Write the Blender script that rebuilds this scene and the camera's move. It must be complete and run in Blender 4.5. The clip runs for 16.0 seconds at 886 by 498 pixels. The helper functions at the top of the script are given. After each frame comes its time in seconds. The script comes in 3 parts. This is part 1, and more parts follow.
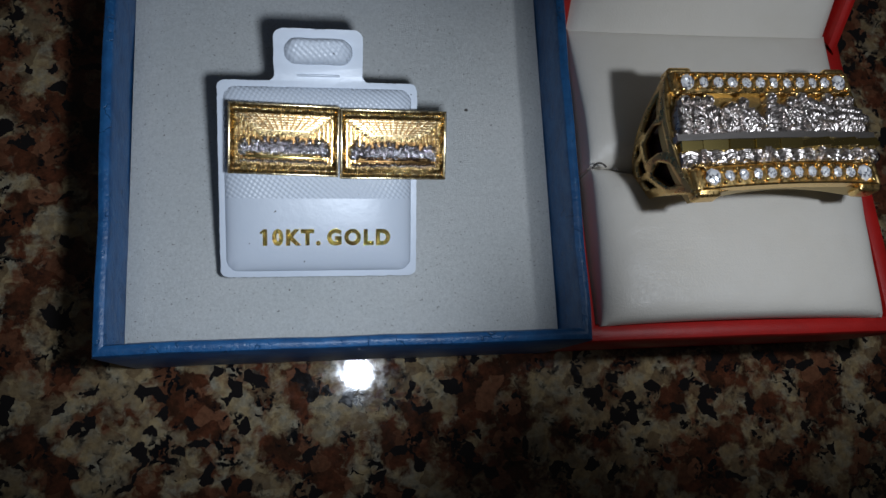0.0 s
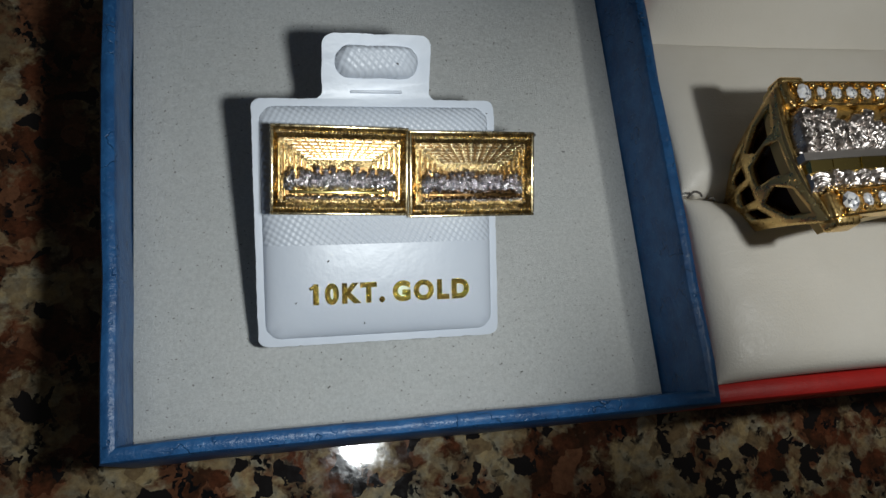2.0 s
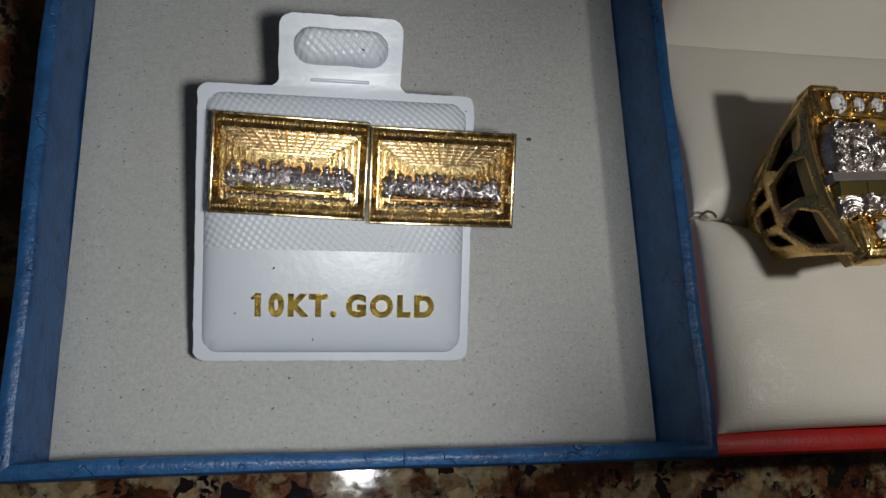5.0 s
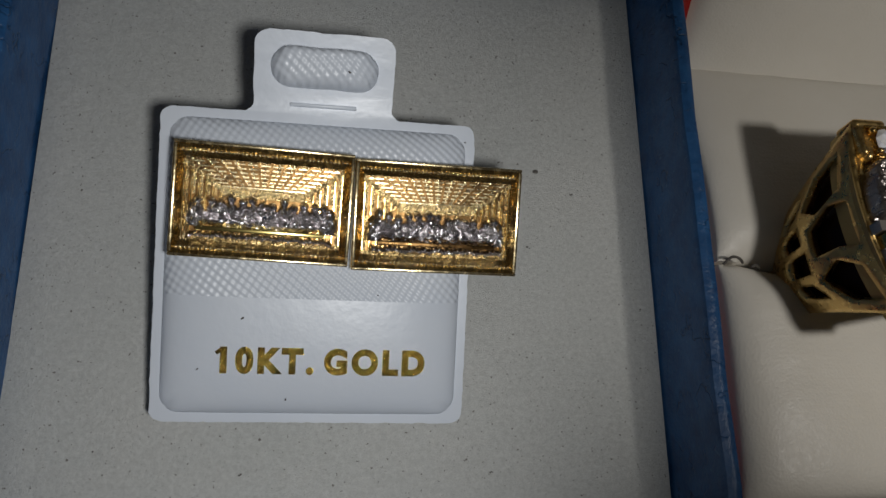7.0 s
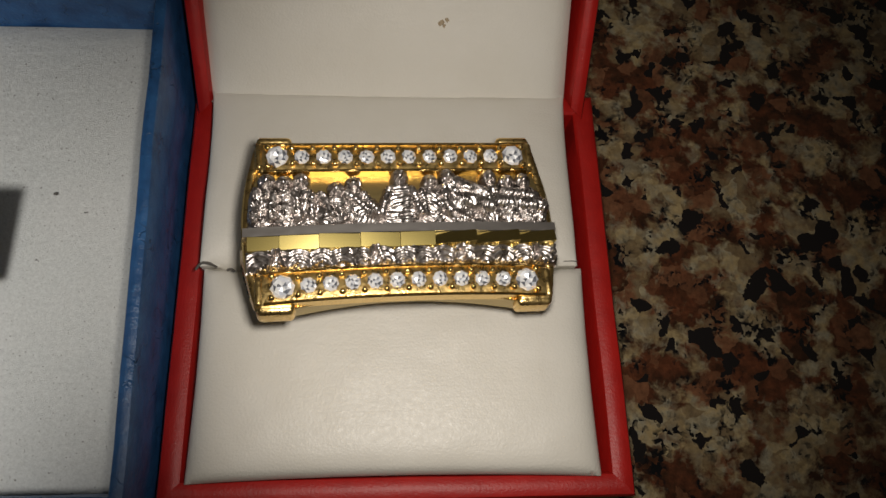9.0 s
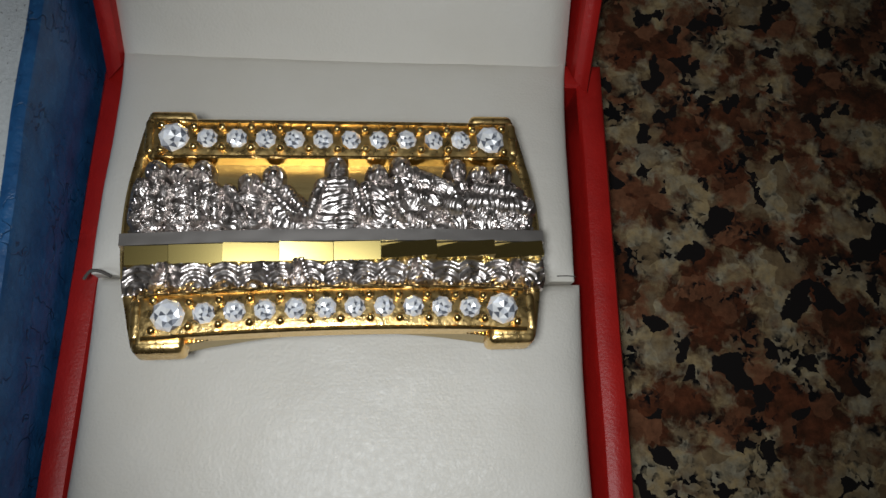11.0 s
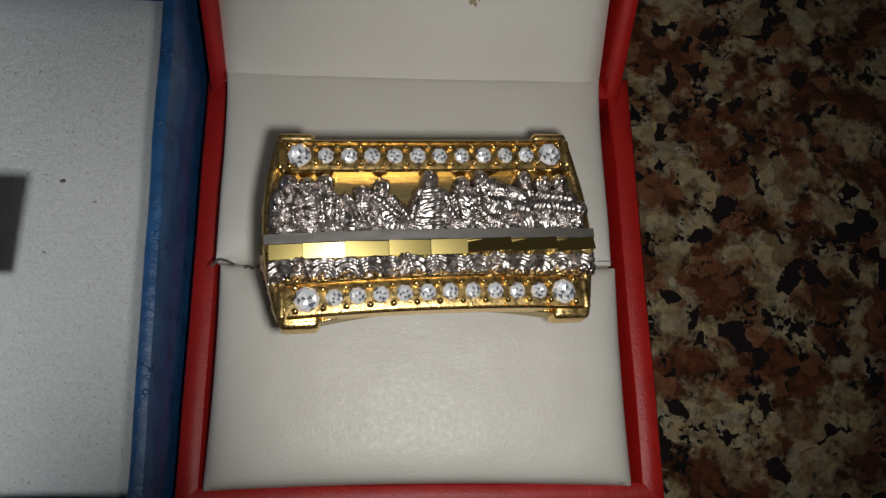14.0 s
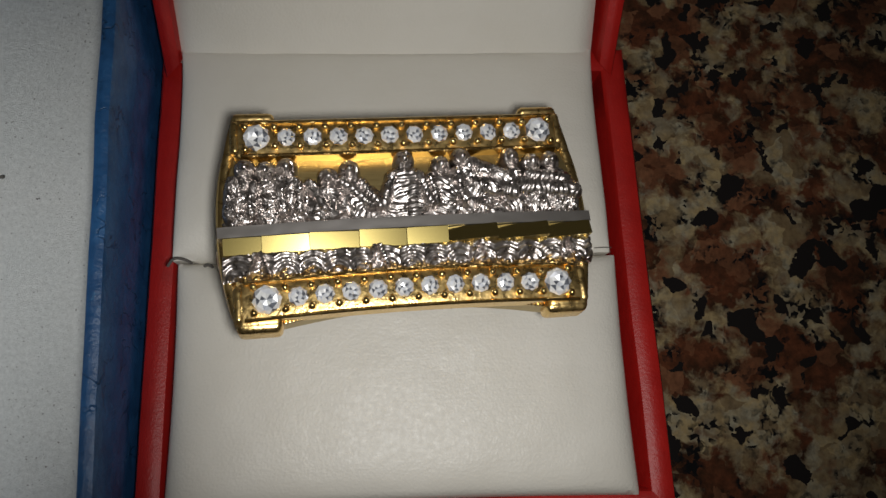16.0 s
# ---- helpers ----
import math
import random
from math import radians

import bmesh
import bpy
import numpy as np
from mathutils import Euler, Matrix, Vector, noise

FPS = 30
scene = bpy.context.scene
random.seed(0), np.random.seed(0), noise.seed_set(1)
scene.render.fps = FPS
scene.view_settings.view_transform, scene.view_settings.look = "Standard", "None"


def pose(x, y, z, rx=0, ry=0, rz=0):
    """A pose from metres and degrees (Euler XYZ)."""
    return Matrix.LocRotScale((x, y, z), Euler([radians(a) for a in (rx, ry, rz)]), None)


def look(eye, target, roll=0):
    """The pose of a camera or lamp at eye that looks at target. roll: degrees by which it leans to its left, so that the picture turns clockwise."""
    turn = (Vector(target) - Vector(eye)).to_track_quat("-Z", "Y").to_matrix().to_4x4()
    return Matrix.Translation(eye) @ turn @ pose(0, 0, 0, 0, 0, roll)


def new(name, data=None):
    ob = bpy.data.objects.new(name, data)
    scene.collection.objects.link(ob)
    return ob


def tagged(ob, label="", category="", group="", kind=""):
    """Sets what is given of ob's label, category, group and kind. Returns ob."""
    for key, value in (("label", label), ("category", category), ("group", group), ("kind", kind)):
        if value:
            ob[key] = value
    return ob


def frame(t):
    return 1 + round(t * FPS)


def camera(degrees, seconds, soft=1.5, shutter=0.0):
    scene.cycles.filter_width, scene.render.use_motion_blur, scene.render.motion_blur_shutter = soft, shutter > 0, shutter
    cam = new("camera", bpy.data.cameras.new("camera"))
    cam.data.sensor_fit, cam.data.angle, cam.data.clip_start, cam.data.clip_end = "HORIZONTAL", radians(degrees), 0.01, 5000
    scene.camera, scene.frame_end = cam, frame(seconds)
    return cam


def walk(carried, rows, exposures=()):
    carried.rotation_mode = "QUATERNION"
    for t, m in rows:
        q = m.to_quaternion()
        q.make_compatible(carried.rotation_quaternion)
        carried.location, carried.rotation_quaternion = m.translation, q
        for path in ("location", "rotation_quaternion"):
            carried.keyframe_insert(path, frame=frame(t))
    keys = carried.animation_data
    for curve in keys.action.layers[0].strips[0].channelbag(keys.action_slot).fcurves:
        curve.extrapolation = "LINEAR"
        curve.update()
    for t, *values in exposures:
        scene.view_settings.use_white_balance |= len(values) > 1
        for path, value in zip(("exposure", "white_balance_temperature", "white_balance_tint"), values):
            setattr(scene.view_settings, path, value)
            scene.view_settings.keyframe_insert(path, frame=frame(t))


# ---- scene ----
cam = camera(59.2, 16.0)
PATH = [
    (0, (-0.03437, -0.00750, 0.12359), (-0.01870, 0.01209, 0.02679), 36.89),
    (0.5, (-0.04287, -0.00754, 0.11313), (-0.01981, 0.01786, 0.01920), 38.50),
    (1, (-0.04259, -0.00169, 0.10797), (-0.01948, 0.02390, 0.01411), 37.77),
    (1.5, (-0.04693, -0.00332, 0.10351), (-0.02648, 0.02355, 0.00939), 33.49),
    (2, (-0.04734, -0.00236, 0.10155), (-0.02371, 0.02314, 0.00779), 38.66),
    (2.5, (-0.04057, -0.00246, 0.09858), (-0.01719, 0.02321, 0.00480), 36.21),
    (3, (-0.03955, -0.00175, 0.09712), (-0.01702, 0.02576, 0.00366), 33.85),
    (3.5, (-0.03859, -0.00121, 0.09520), (-0.01617, 0.02693, 0.00190), 32.86),
    (3.7, (-0.03900, -0.00102, 0.09476), (-0.01764, 0.02621, 0.00094), 32.88),
    (5.8, (-0.03341, 0.00183, 0.09358), (-0.01666, 0.02918, -0.00114), 32.44),
    (6, (-0.03260, 0.00383, 0.09157), (-0.01539, 0.03153, -0.00296), 32.86),
    (6.5, (-0.03503, 0.00621, 0.08625), (-0.01845, 0.03493, -0.00809), 31.52),
    (7, (-0.03485, 0.00541, 0.08696), (-0.01797, 0.03376, -0.00744), 31.49),
    (7.5, (-0.02939, 0.00027, 0.09336), (-0.01142, 0.02867, -0.00082), 32.16),
    (8, (-0.01146, -0.00057, 0.10263), (0.00102, 0.02652, 0.00719), 24.36),
    (8.5, (0.01001, 0.00183, 0.10553), (0.02083, 0.02929, 0.00998), 21.06),
    (9, (0.02591, 0.00244, 0.10442), (0.03325, 0.03070, 0.00878), 13.97),
    (9.2, (0.02895, 0.00429, 0.10415), (0.03473, 0.02909, 0.00745), 12.29),
    (11.3, (0.03226, 0.01107, 0.08456), (0.03768, 0.03609, -0.01211), 12.95),
    (11.5, (0.03181, 0.01114, 0.08362), (0.03850, 0.03608, -0.01299), 15.26),
    (12, (0.03166, 0.01188, 0.08300), (0.03559, 0.03634, -0.01388), 8.50),
    (12.5, (0.03228, 0.01443, 0.08032), (0.03768, 0.03635, -0.01710), 12.29),
    (13, (0.02872, 0.01482, 0.07879), (0.03523, 0.03355, -0.01923), 19.31),
    (13.5, (0.02768, 0.01375, 0.09033), (0.03514, 0.03404, -0.00731), 20.47),
    (14, (0.02325, 0.01031, 0.10164), (0.03051, 0.03054, 0.00398), 19.89),
    (14.5, (0.02648, 0.01031, 0.09921), (0.03316, 0.03001, 0.00140), 18.11),
    (15, (0.02712, 0.00988, 0.09523), (0.03436, 0.02865, -0.00272), 20.32),
    (15.5, (0.02432, 0.00986, 0.09578), (0.03170, 0.03047, -0.00179), 18.94),
    (16, (0.02547, 0.01129, 0.09381), (0.03301, 0.03105, -0.00393), 19.29),
]
EXPOSURES = [(0, -0.15, 5600, 10), (0.4, 0.2, 5700, 10), (1, 0.05, 5900, 9), (2, 0.0, 6250, 7), (3, -0.05, 6400, 9), (3.7, -0.1, 6500, 10), (5.8, -0.3, 6600, 10), (7, -0.5, 6600, 11), (7.6, -0.55, 6650, 12), (8.1, -0.25, 6850, 14), (9, 0.35, 6900, 12), (11.4, 0.2, 5850, 8), (12.6, 0.15, 6050, 8), (13.4, -0.25, 6100, 9), (14, 0.05, 6300, 10), (16, 0.1, 6350, 10)]
walk(cam, [(t, look(eye, target, roll)) for t, eye, target, roll in PATH], EXPOSURES)

# ---- world and light: one phone lamp in a dim room, held over each box in turn ----
world = bpy.data.worlds.new("dim_room")
scene.world = world
world.use_nodes = True
world.node_tree.nodes["Background"].inputs[0].default_value = (1.0, 0.90, 0.76, 1)
world.node_tree.nodes["Background"].inputs[1].default_value = 0.025
MM = 0.001


def spot(name, eye, target, watts, degrees, blend, radius=0.0025, colour=(1.0, 0.96, 0.88)):
    lamp = bpy.data.lights.new(name, "SPOT")
    lamp.energy, lamp.spot_size, lamp.spot_blend, lamp.shadow_soft_size, lamp.color = watts, radians(degrees), blend, radius, colour
    ob = new(name, lamp)
    ob.matrix_world = look([c * MM for c in eye], [c * MM for c in target])
    return ob


spot("phone_lamp", (-26, -2, 96), (-45, 30, 0), 0.168, 72, 0.9, 0.0035, colour=(0.95, 0.97, 0.97))
spot("phone_lamp", (29, 9, 94), (38, 33, 0), 0.120, 75, 0.85, 0.003, colour=(0.97, 0.95, 0.90))


# ---- materials ----
def shader(name, colour=(0.5, 0.5, 0.5), rough=0.5, metal=0.0):
    m = bpy.data.materials.new(name)
    m.use_nodes = True
    t = m.node_tree
    b = t.nodes["Principled BSDF"]
    b.inputs["Base Color"].default_value = (*colour, 1)
    b.inputs["Roughness"].default_value = rough
    b.inputs["Metallic"].default_value = metal
    return m, t, b


def node(t, kind, **values):
    n = t.nodes.new(kind)
    for key, value in values.items():
        key = key.replace("_", " ")
        if key in n.inputs:
            n.inputs[key].default_value = value
    return n


def coords(t, scale=1.0):
    """Object coordinates in millimetres, times scale."""
    c = t.nodes.new("ShaderNodeTexCoord")
    v = t.nodes.new("ShaderNodeVectorMath")
    v.operation = "SCALE"
    v.inputs[3].default_value = 1000.0 * scale
    t.links.new(c.outputs["Object"], v.inputs[0])
    return v.outputs[0]


def noise_tex(t, where, scale, detail=4.0, rough=0.6):
    n = node(t, "ShaderNodeTexNoise", Scale=scale, Detail=detail, Roughness=rough)
    t.links.new(where, n.inputs["Vector"])
    return n.outputs["Fac"]


def ramp(t, value, stops, constant=False):
    r = t.nodes.new("ShaderNodeValToRGB")
    e = r.color_ramp.elements
    while len(e) < len(stops):
        e.new(0.5)
    for k, (at, colour) in zip(e, stops):
        k.position = at
        k.color = (*colour, 1)
    if constant:
        r.color_ramp.interpolation = "CONSTANT"
    t.links.new(value, r.inputs[0])
    return r.outputs[0]


def mix(t, fac, a, b, blend="MIX"):
    n = t.nodes.new("ShaderNodeMix")
    n.data_type, n.blend_type = "RGBA", blend
    for sock, value in ((n.inputs[0], fac), (n.inputs[6], a), (n.inputs[7], b)):
        if isinstance(value, (float, int)):
            sock.default_value = value
        elif isinstance(value, tuple):
            sock.default_value = (*value, 1)
        else:
            t.links.new(value, sock)
    return n.outputs[2]


def bump(t, b, height, depth_mm, strength=1.0, after=None):
    n = t.nodes.new("ShaderNodeBump")
    n.inputs["Strength"].default_value = strength
    n.inputs["Distance"].default_value = depth_mm * MM
    t.links.new(height, n.inputs["Height"])
    if after:
        t.links.new(after, n.inputs["Normal"])
    t.links.new(n.outputs[0], b.inputs["Normal"])
    return n.outputs[0]


def granite_material():
    m, t, b = shader("polished_brown_granite", rough=0.12)
    p = coords(t)
    warp = t.nodes.new("ShaderNodeTexNoise")
    warp.inputs["Scale"].default_value, warp.inputs["Detail"].default_value = 0.42, 4
    t.links.new(p, warp.inputs["Vector"])
    add = t.nodes.new("ShaderNodeVectorMath")
    add.operation = "MULTIPLY_ADD"
    add.inputs[1].default_value = (3.0, 3.0, 3.0)
    t.links.new(warp.outputs["Color"], add.inputs[0])
    t.links.new(p, add.inputs[2])
    q = add.outputs[0]

    def grains(scale):
        v = node(t, "ShaderNodeTexVoronoi", Scale=scale)
        t.links.new(q, v.inputs["Vector"])
        c = t.nodes.new("ShaderNodeSeparateColor")
        t.links.new(v.outputs["Color"], c.inputs[0])
        return c.outputs

    mid, small = grains(0.40), grains(1.5)
    tan, grey, brown, rust, black = (0.36, 0.28, 0.15), (0.30, 0.28, 0.21), (0.045, 0.020, 0.011), (0.125, 0.042, 0.020), (0.006, 0.006, 0.007)
    # dark red-brown field, clouded with rust
    field = mix(t, ramp(t, noise_tex(t, p, 0.26, 5, 0.65), [(0.42, (0, 0, 0)), (0.62, (1, 1, 1))]), brown, rust)
    field = mix(t, ramp(t, mid[0], [(0.0, (0, 0, 0)), (0.68, (0.5, 0.5, 0.5)), (0.86, (0.9, 0.9, 0.9))], True), field, (0.19, 0.085, 0.045))
    # pale felspar patches with ragged, soft edges
    pale = mix(t, ramp(t, noise_tex(t, p, 0.4, 4, 0.6), [(0.40, (0, 0, 0)), (0.62, (1, 1, 1))]), tan, grey)
    pale = mix(t, ramp(t, mid[1], [(0.0, (0, 0, 0)), (0.55, (0.45, 0.45, 0.45)), (0.8, (0.8, 0.8, 0.8))], True), pale, (0.16, 0.11, 0.06))
    patch = ramp(t, noise_tex(t, q, 0.15, 6, 0.62), [(0.47, (0, 0, 0)), (0.56, (1, 1, 1))])
    body = mix(t, patch, field, pale)
    body = mix(t, 0.7, body, ramp(t, noise_tex(t, p, 0.9, 6, 0.7), [(0.30, (0.35, 0.3, 0.28)), (0.70, (1.35, 1.3, 1.2))]), "MULTIPLY")
    # black mica specks, thick in some places
    specks = ramp(t, small[2], [(0.0, (1, 1, 1)), (0.40, (0, 0, 0))], True)
    where = ramp(t, noise_tex(t, p, 0.2, 4), [(0.50, (0, 0, 0)), (0.60, (1, 1, 1))])
    body = mix(t, mix(t, 1.0, specks, where, "MULTIPLY"), body, black)
    lone = ramp(t, mid[2], [(0.0, (1, 1, 1)), (0.10, (0, 0, 0))], True)
    body = mix(t, lone, body, (0.012, 0.010, 0.010))
    t.links.new(body, b.inputs["Base Color"])
    t.links.new(ramp(t, noise_tex(t, p, 0.7, 4), [(0.3, (0.03, 0.03, 0.03)), (0.75, (0.12, 0.12, 0.12))]), b.inputs["Roughness"])
    bump(t, b, noise_tex(t, p, 1.2, 3), 0.02, 0.3)
    return m


def paper_material(name, base, dark, worn, rough=0.42, ridge=0.5, cracks=0.0):
    """Leatherette paper over card: mottled, with worn lighter streaks and creases."""
    m, t, b = shader(name, base, rough)
    p = coords(t)
    c = mix(t, ramp(t, noise_tex(t, p, 0.35, 5), [(0.35, (0, 0, 0)), (0.7, (1, 1, 1))]), base, dark)
    c = mix(t, ramp(t, noise_tex(t, p, 1.3, 6, 0.7), [(0.60, (0, 0, 0)), (0.74, (0.8, 0.8, 0.8))]), c, worn)
    c = mix(t, ramp(t, noise_tex(t, p, 0.9, 2, 0.4), [(0.68, (0, 0, 0)), (0.74, (0.6, 0.6, 0.6))]), c, dark)
    # fine creases: thin lines where a stretched noise crosses its middle
    line = ramp(t, noise_tex(t, p, 0.22, 3, 0.6), [(0.488, (0, 0, 0)), (0.50, (1, 1, 1)), (0.512, (0, 0, 0))])
    where = ramp(t, noise_tex(t, p, 0.21, 2), [(0.46, (0, 0, 0)), (0.58, (cracks, cracks, cracks))])
    crease = mix(t, 1.0, line, where, "MULTIPLY")
    c = mix(t, crease, c, tuple(0.25 * k for k in dark))
    t.links.new(c, b.inputs["Base Color"])
    one = bump(t, b, noise_tex(t, p, 3.5, 4), 0.06, 0.7)
    one = bump(t, b, crease, -0.15, 0.8, one)
    bump(t, b, noise_tex(t, p, 0.5, 3), 0.25, ridge, one)
    return m


def leather_material():
    m, t, b = shader("cream_leatherette", (0.74, 0.70, 0.62), 0.46)
    p = coords(t)
    c = mix(t, noise_tex(t, p, 0.12, 3), (0.78, 0.75, 0.69), (0.70, 0.66, 0.58))
    c = mix(t, ramp(t, noise_tex(t, p, 1.1, 6, 0.75), [(0.66, (0, 0, 0)), (0.80, (0.35, 0.35, 0.35))]), c, (0.52, 0.46, 0.37))
    t.links.new(c, b.inputs["Base Color"])
    t.links.new(ramp(t, noise_tex(t, p, 1.7, 5, 0.7), [(0.35, (0.36, 0.36, 0.36)), (0.7, (0.56, 0.56, 0.56))]), b.inputs["Roughness"])
    v = node(t, "ShaderNodeTexVoronoi", Scale=3.4)
    t.links.new(p, v.inputs["Vector"])
    one = bump(t, b, v.outputs["Distance"], 0.06, 0.30)
    one = bump(t, b, noise_tex(t, p, 6.5, 4, 0.7), 0.035, 0.5, one)
    # long shallow pull lines across the skin
    pull = t.nodes.new("ShaderNodeMapping")
    pull.inputs["Scale"].default_value = (0.16, 1.3, 1.0)
    pull.inputs["Rotation"].default_value = (0, 0, radians(6))
    t.links.new(p, pull.inputs[0])
    one = bump(t, b, noise_tex(t, pull.outputs[0], 1.0, 4, 0.6), 0.10, 0.35, one)
    bump(t, b, noise_tex(t, p, 0.22, 3), 0.4, 0.2, one)
    return m


def flock_material():
    m, t, b = shader("grey_white_flocked_pad", (0.56, 0.56, 0.53), 0.9)
    p = coords(t)
    c = mix(t, noise_tex(t, p, 0.09, 4), (0.60, 0.62, 0.60), (0.69, 0.68, 0.65))
    # fibre mottling, then grey and dark specks
    c = mix(t, 0.55, c, ramp(t, noise_tex(t, p, 2.6, 6, 0.8), [(0.34, (0.74, 0.74, 0.73)), (0.66, (1.2, 1.2, 1.2))]), "MULTIPLY")
    c = mix(t, ramp(t, noise_tex(t, p, 1.5, 6, 0.8), [(0.62, (0, 0, 0)), (0.74, (0.4, 0.4, 0.4))]), c, (0.38, 0.36, 0.33))
    c = mix(t, ramp(t, noise_tex(t, p, 3.2, 2, 0.5), [(0.69, (0, 0, 0)), (0.73, (0.9, 0.9, 0.9))]), c, (0.16, 0.14, 0.12))
    t.links.new(c, b.inputs["Base Color"])
    t.links.new(ramp(t, noise_tex(t, p, 4.3, 2), [(0.68, (0.9, 0.9, 0.9)), (0.74, (0.15, 0.15, 0.15))]), b.inputs["Roughness"])
    one = bump(t, b, noise_tex(t, p, 5.0, 6, 0.8), 0.20, 0.9)
    bump(t, b, noise_tex(t, p, 0.8, 4, 0.6), 0.25, 0.4, one)
    return m


def vinyl_material(name, ribbed):
    """White glossy vinyl; the ribbed one has fine slanting rows pressed into it."""
    m, t, b = shader(name, (0.68, 0.73, 0.80), 0.34)
    p = coords(t)
    t.links.new(mix(t, noise_tex(t, p, 0.3, 4), (0.61, 0.66, 0.74), (0.67, 0.71, 0.77)), b.inputs["Base Color"])
    if ribbed:
        w = node(t, "ShaderNodeTexWave", Scale=0.62, Distortion=0.6, Detail=1.0)
        r = t.nodes.new("ShaderNodeMapping")
        r.inputs["Rotation"].default_value = (0, 0, radians(-52))
        t.links.new(p, r.inputs[0])
        t.links.new(r.outputs[0], w.inputs["Vector"])
        w2 = node(t, "ShaderNodeTexWave", Scale=0.55, Distortion=0.5, Detail=1.0)
        r2 = t.nodes.new("ShaderNodeMapping")
        r2.inputs["Rotation"].default_value = (0, 0, radians(28))
        t.links.new(p, r2.inputs[0])
        t.links.new(r2.outputs[0], w2.inputs["Vector"])
        h = mix(t, 0.4, w.outputs["Color"], w2.outputs["Color"])
        bump(t, b, h, 0.14, 0.6)
    else:
        bump(t, b, noise_tex(t, p, 0.8, 3), 0.12, 0.25)
    return m


def metal_material(name, base, rough, grain=1.2, depth=0.06, strength=0.35):
    m, t, b = shader(name, base, rough, 1.0)
    p = coords(t)
    t.links.new(ramp(t, noise_tex(t, p, 1.5, 4), [(0.3, (rough * 0.6,) * 3), (0.75, (min(1, rough * 1.6),) * 3)]), b.inputs["Roughness"])
    bump(t, b, noise_tex(t, p, grain, 4), depth, strength)
    return m


def brushed_material():
    """Yellow gold brushed along the ring's length."""
    m, t, b = shader("brushed_yellow_gold", (0.52, 0.40, 0.18), 0.44, 1.0)
    p = coords(t)
    stretch = t.nodes.new("ShaderNodeMapping")
    stretch.inputs["Scale"].default_value = (0.25, 5.0, 2.0)
    t.links.new(p, stretch.inputs[0])
    bump(t, b, noise_tex(t, stretch.outputs[0], 1.0, 4), 0.05, 0.5)
    return m


def foil_material():
    """Stamped gold foil, mottled with dark brown in places."""
    m, t, b = shader("stamped_gold_foil", (0.45, 0.30, 0.05), 0.2, 1.0)
    p = coords(t)
    t.links.new(ramp(t, noise_tex(t, p, 3.0, 4, 0.7), [(0.40, (0.09, 0.05, 0.012)), (0.56, (0.62, 0.43, 0.09))]), b.inputs["Base Color"])
    bump(t, b, noise_tex(t, p, 3.2, 4), 0.25, 1.0)
    return m


def stone_material():
    """Cut stones: random facet colours from dark to white paint in their glints and reflections."""
    m, t, b = shader("cut_stone_painted_glints", (1.0, 1.0, 1.0), 0.25, 0.25)
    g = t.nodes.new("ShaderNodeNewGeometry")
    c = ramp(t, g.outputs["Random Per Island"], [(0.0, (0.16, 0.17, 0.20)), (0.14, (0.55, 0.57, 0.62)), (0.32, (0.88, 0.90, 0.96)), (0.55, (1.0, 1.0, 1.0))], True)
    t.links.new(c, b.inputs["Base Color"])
    b.inputs["Coat Weight"].default_value = 1.0
    b.inputs["Coat Roughness"].default_value = 0.04
    return m


GRANITE = granite_material()
BLUE = paper_material("blue_leatherette_paper", (0.026, 0.115, 0.29), (0.012, 0.06, 0.17), (0.08, 0.23, 0.44), 0.38, 0.8, 0.65)
RED = paper_material("red_leatherette_paper", (0.42, 0.010, 0.007), (0.34, 0.007, 0.005), (0.46, 0.02, 0.014), 0.45, 0.15)
CREAM = leather_material()
FLOCK = flock_material()
VINYL = vinyl_material("white_smooth_vinyl", False)
RIBBED = vinyl_material("white_ribbed_vinyl", True)
GOLD = metal_material("polished_yellow_gold", (0.87, 0.60, 0.22), 0.20, 0.9, 0.09, 0.5)
SATIN = metal_material("satin_yellow_gold", (0.88, 0.62, 0.25), 0.31, 2.0, 0.10, 0.6)
# the yellow gold darkened in colour, for faces that mirror the dark room
SLOPE = metal_material("shaded_slope_gold", (0.60, 0.40, 0.14), 0.23, 2.0, 0.10, 0.7)
PALE = metal_material("bright_pale_gold", (0.95, 0.77, 0.44), 0.22, 2.2, 0.05, 0.4)
BRUSHED = brushed_material()
WHITE = metal_material("bright_white_gold", (0.80, 0.77, 0.78), 0.20, 3.0, 0.05, 0.5)
SILVER = metal_material("cut_white_gold", (0.60, 0.55, 0.525), 0.32, 2.4, 0.05, 0.5)
MIRROR = shader("polished_pale_gold", (0.78, 0.62, 0.22), 0.21, 1.0)[0]
LEDGE = shader("smooth_white_gold", (0.62, 0.58, 0.55), 0.42, 1.0)[0]
# near-black brown, painted shade for the hollow behind the shoulder cells
CELL_SHADE = shader("painted_recess_shade", (0.05, 0.02, 0.008), 0.3, 0.6)[0]
SPARKLE = metal_material("diamond_cut_gold", (0.64, 0.46, 0.21), 0.25, 3.6, 0.16, 0.9)
# dark gold tone that paints shade into the earrings' hollows
RECESS_SHADE = metal_material("shade_toned_gold", (0.17, 0.095, 0.035), 0.32, 2.0, 0.08, 0.5)
INK = foil_material()
STONE = stone_material()
SMUDGE = shader("tan_smudge", (0.42, 0.33, 0.22), 0.6)[0]
SPECK = shader("dark_lint", (0.10, 0.09, 0.08), 0.8)[0]


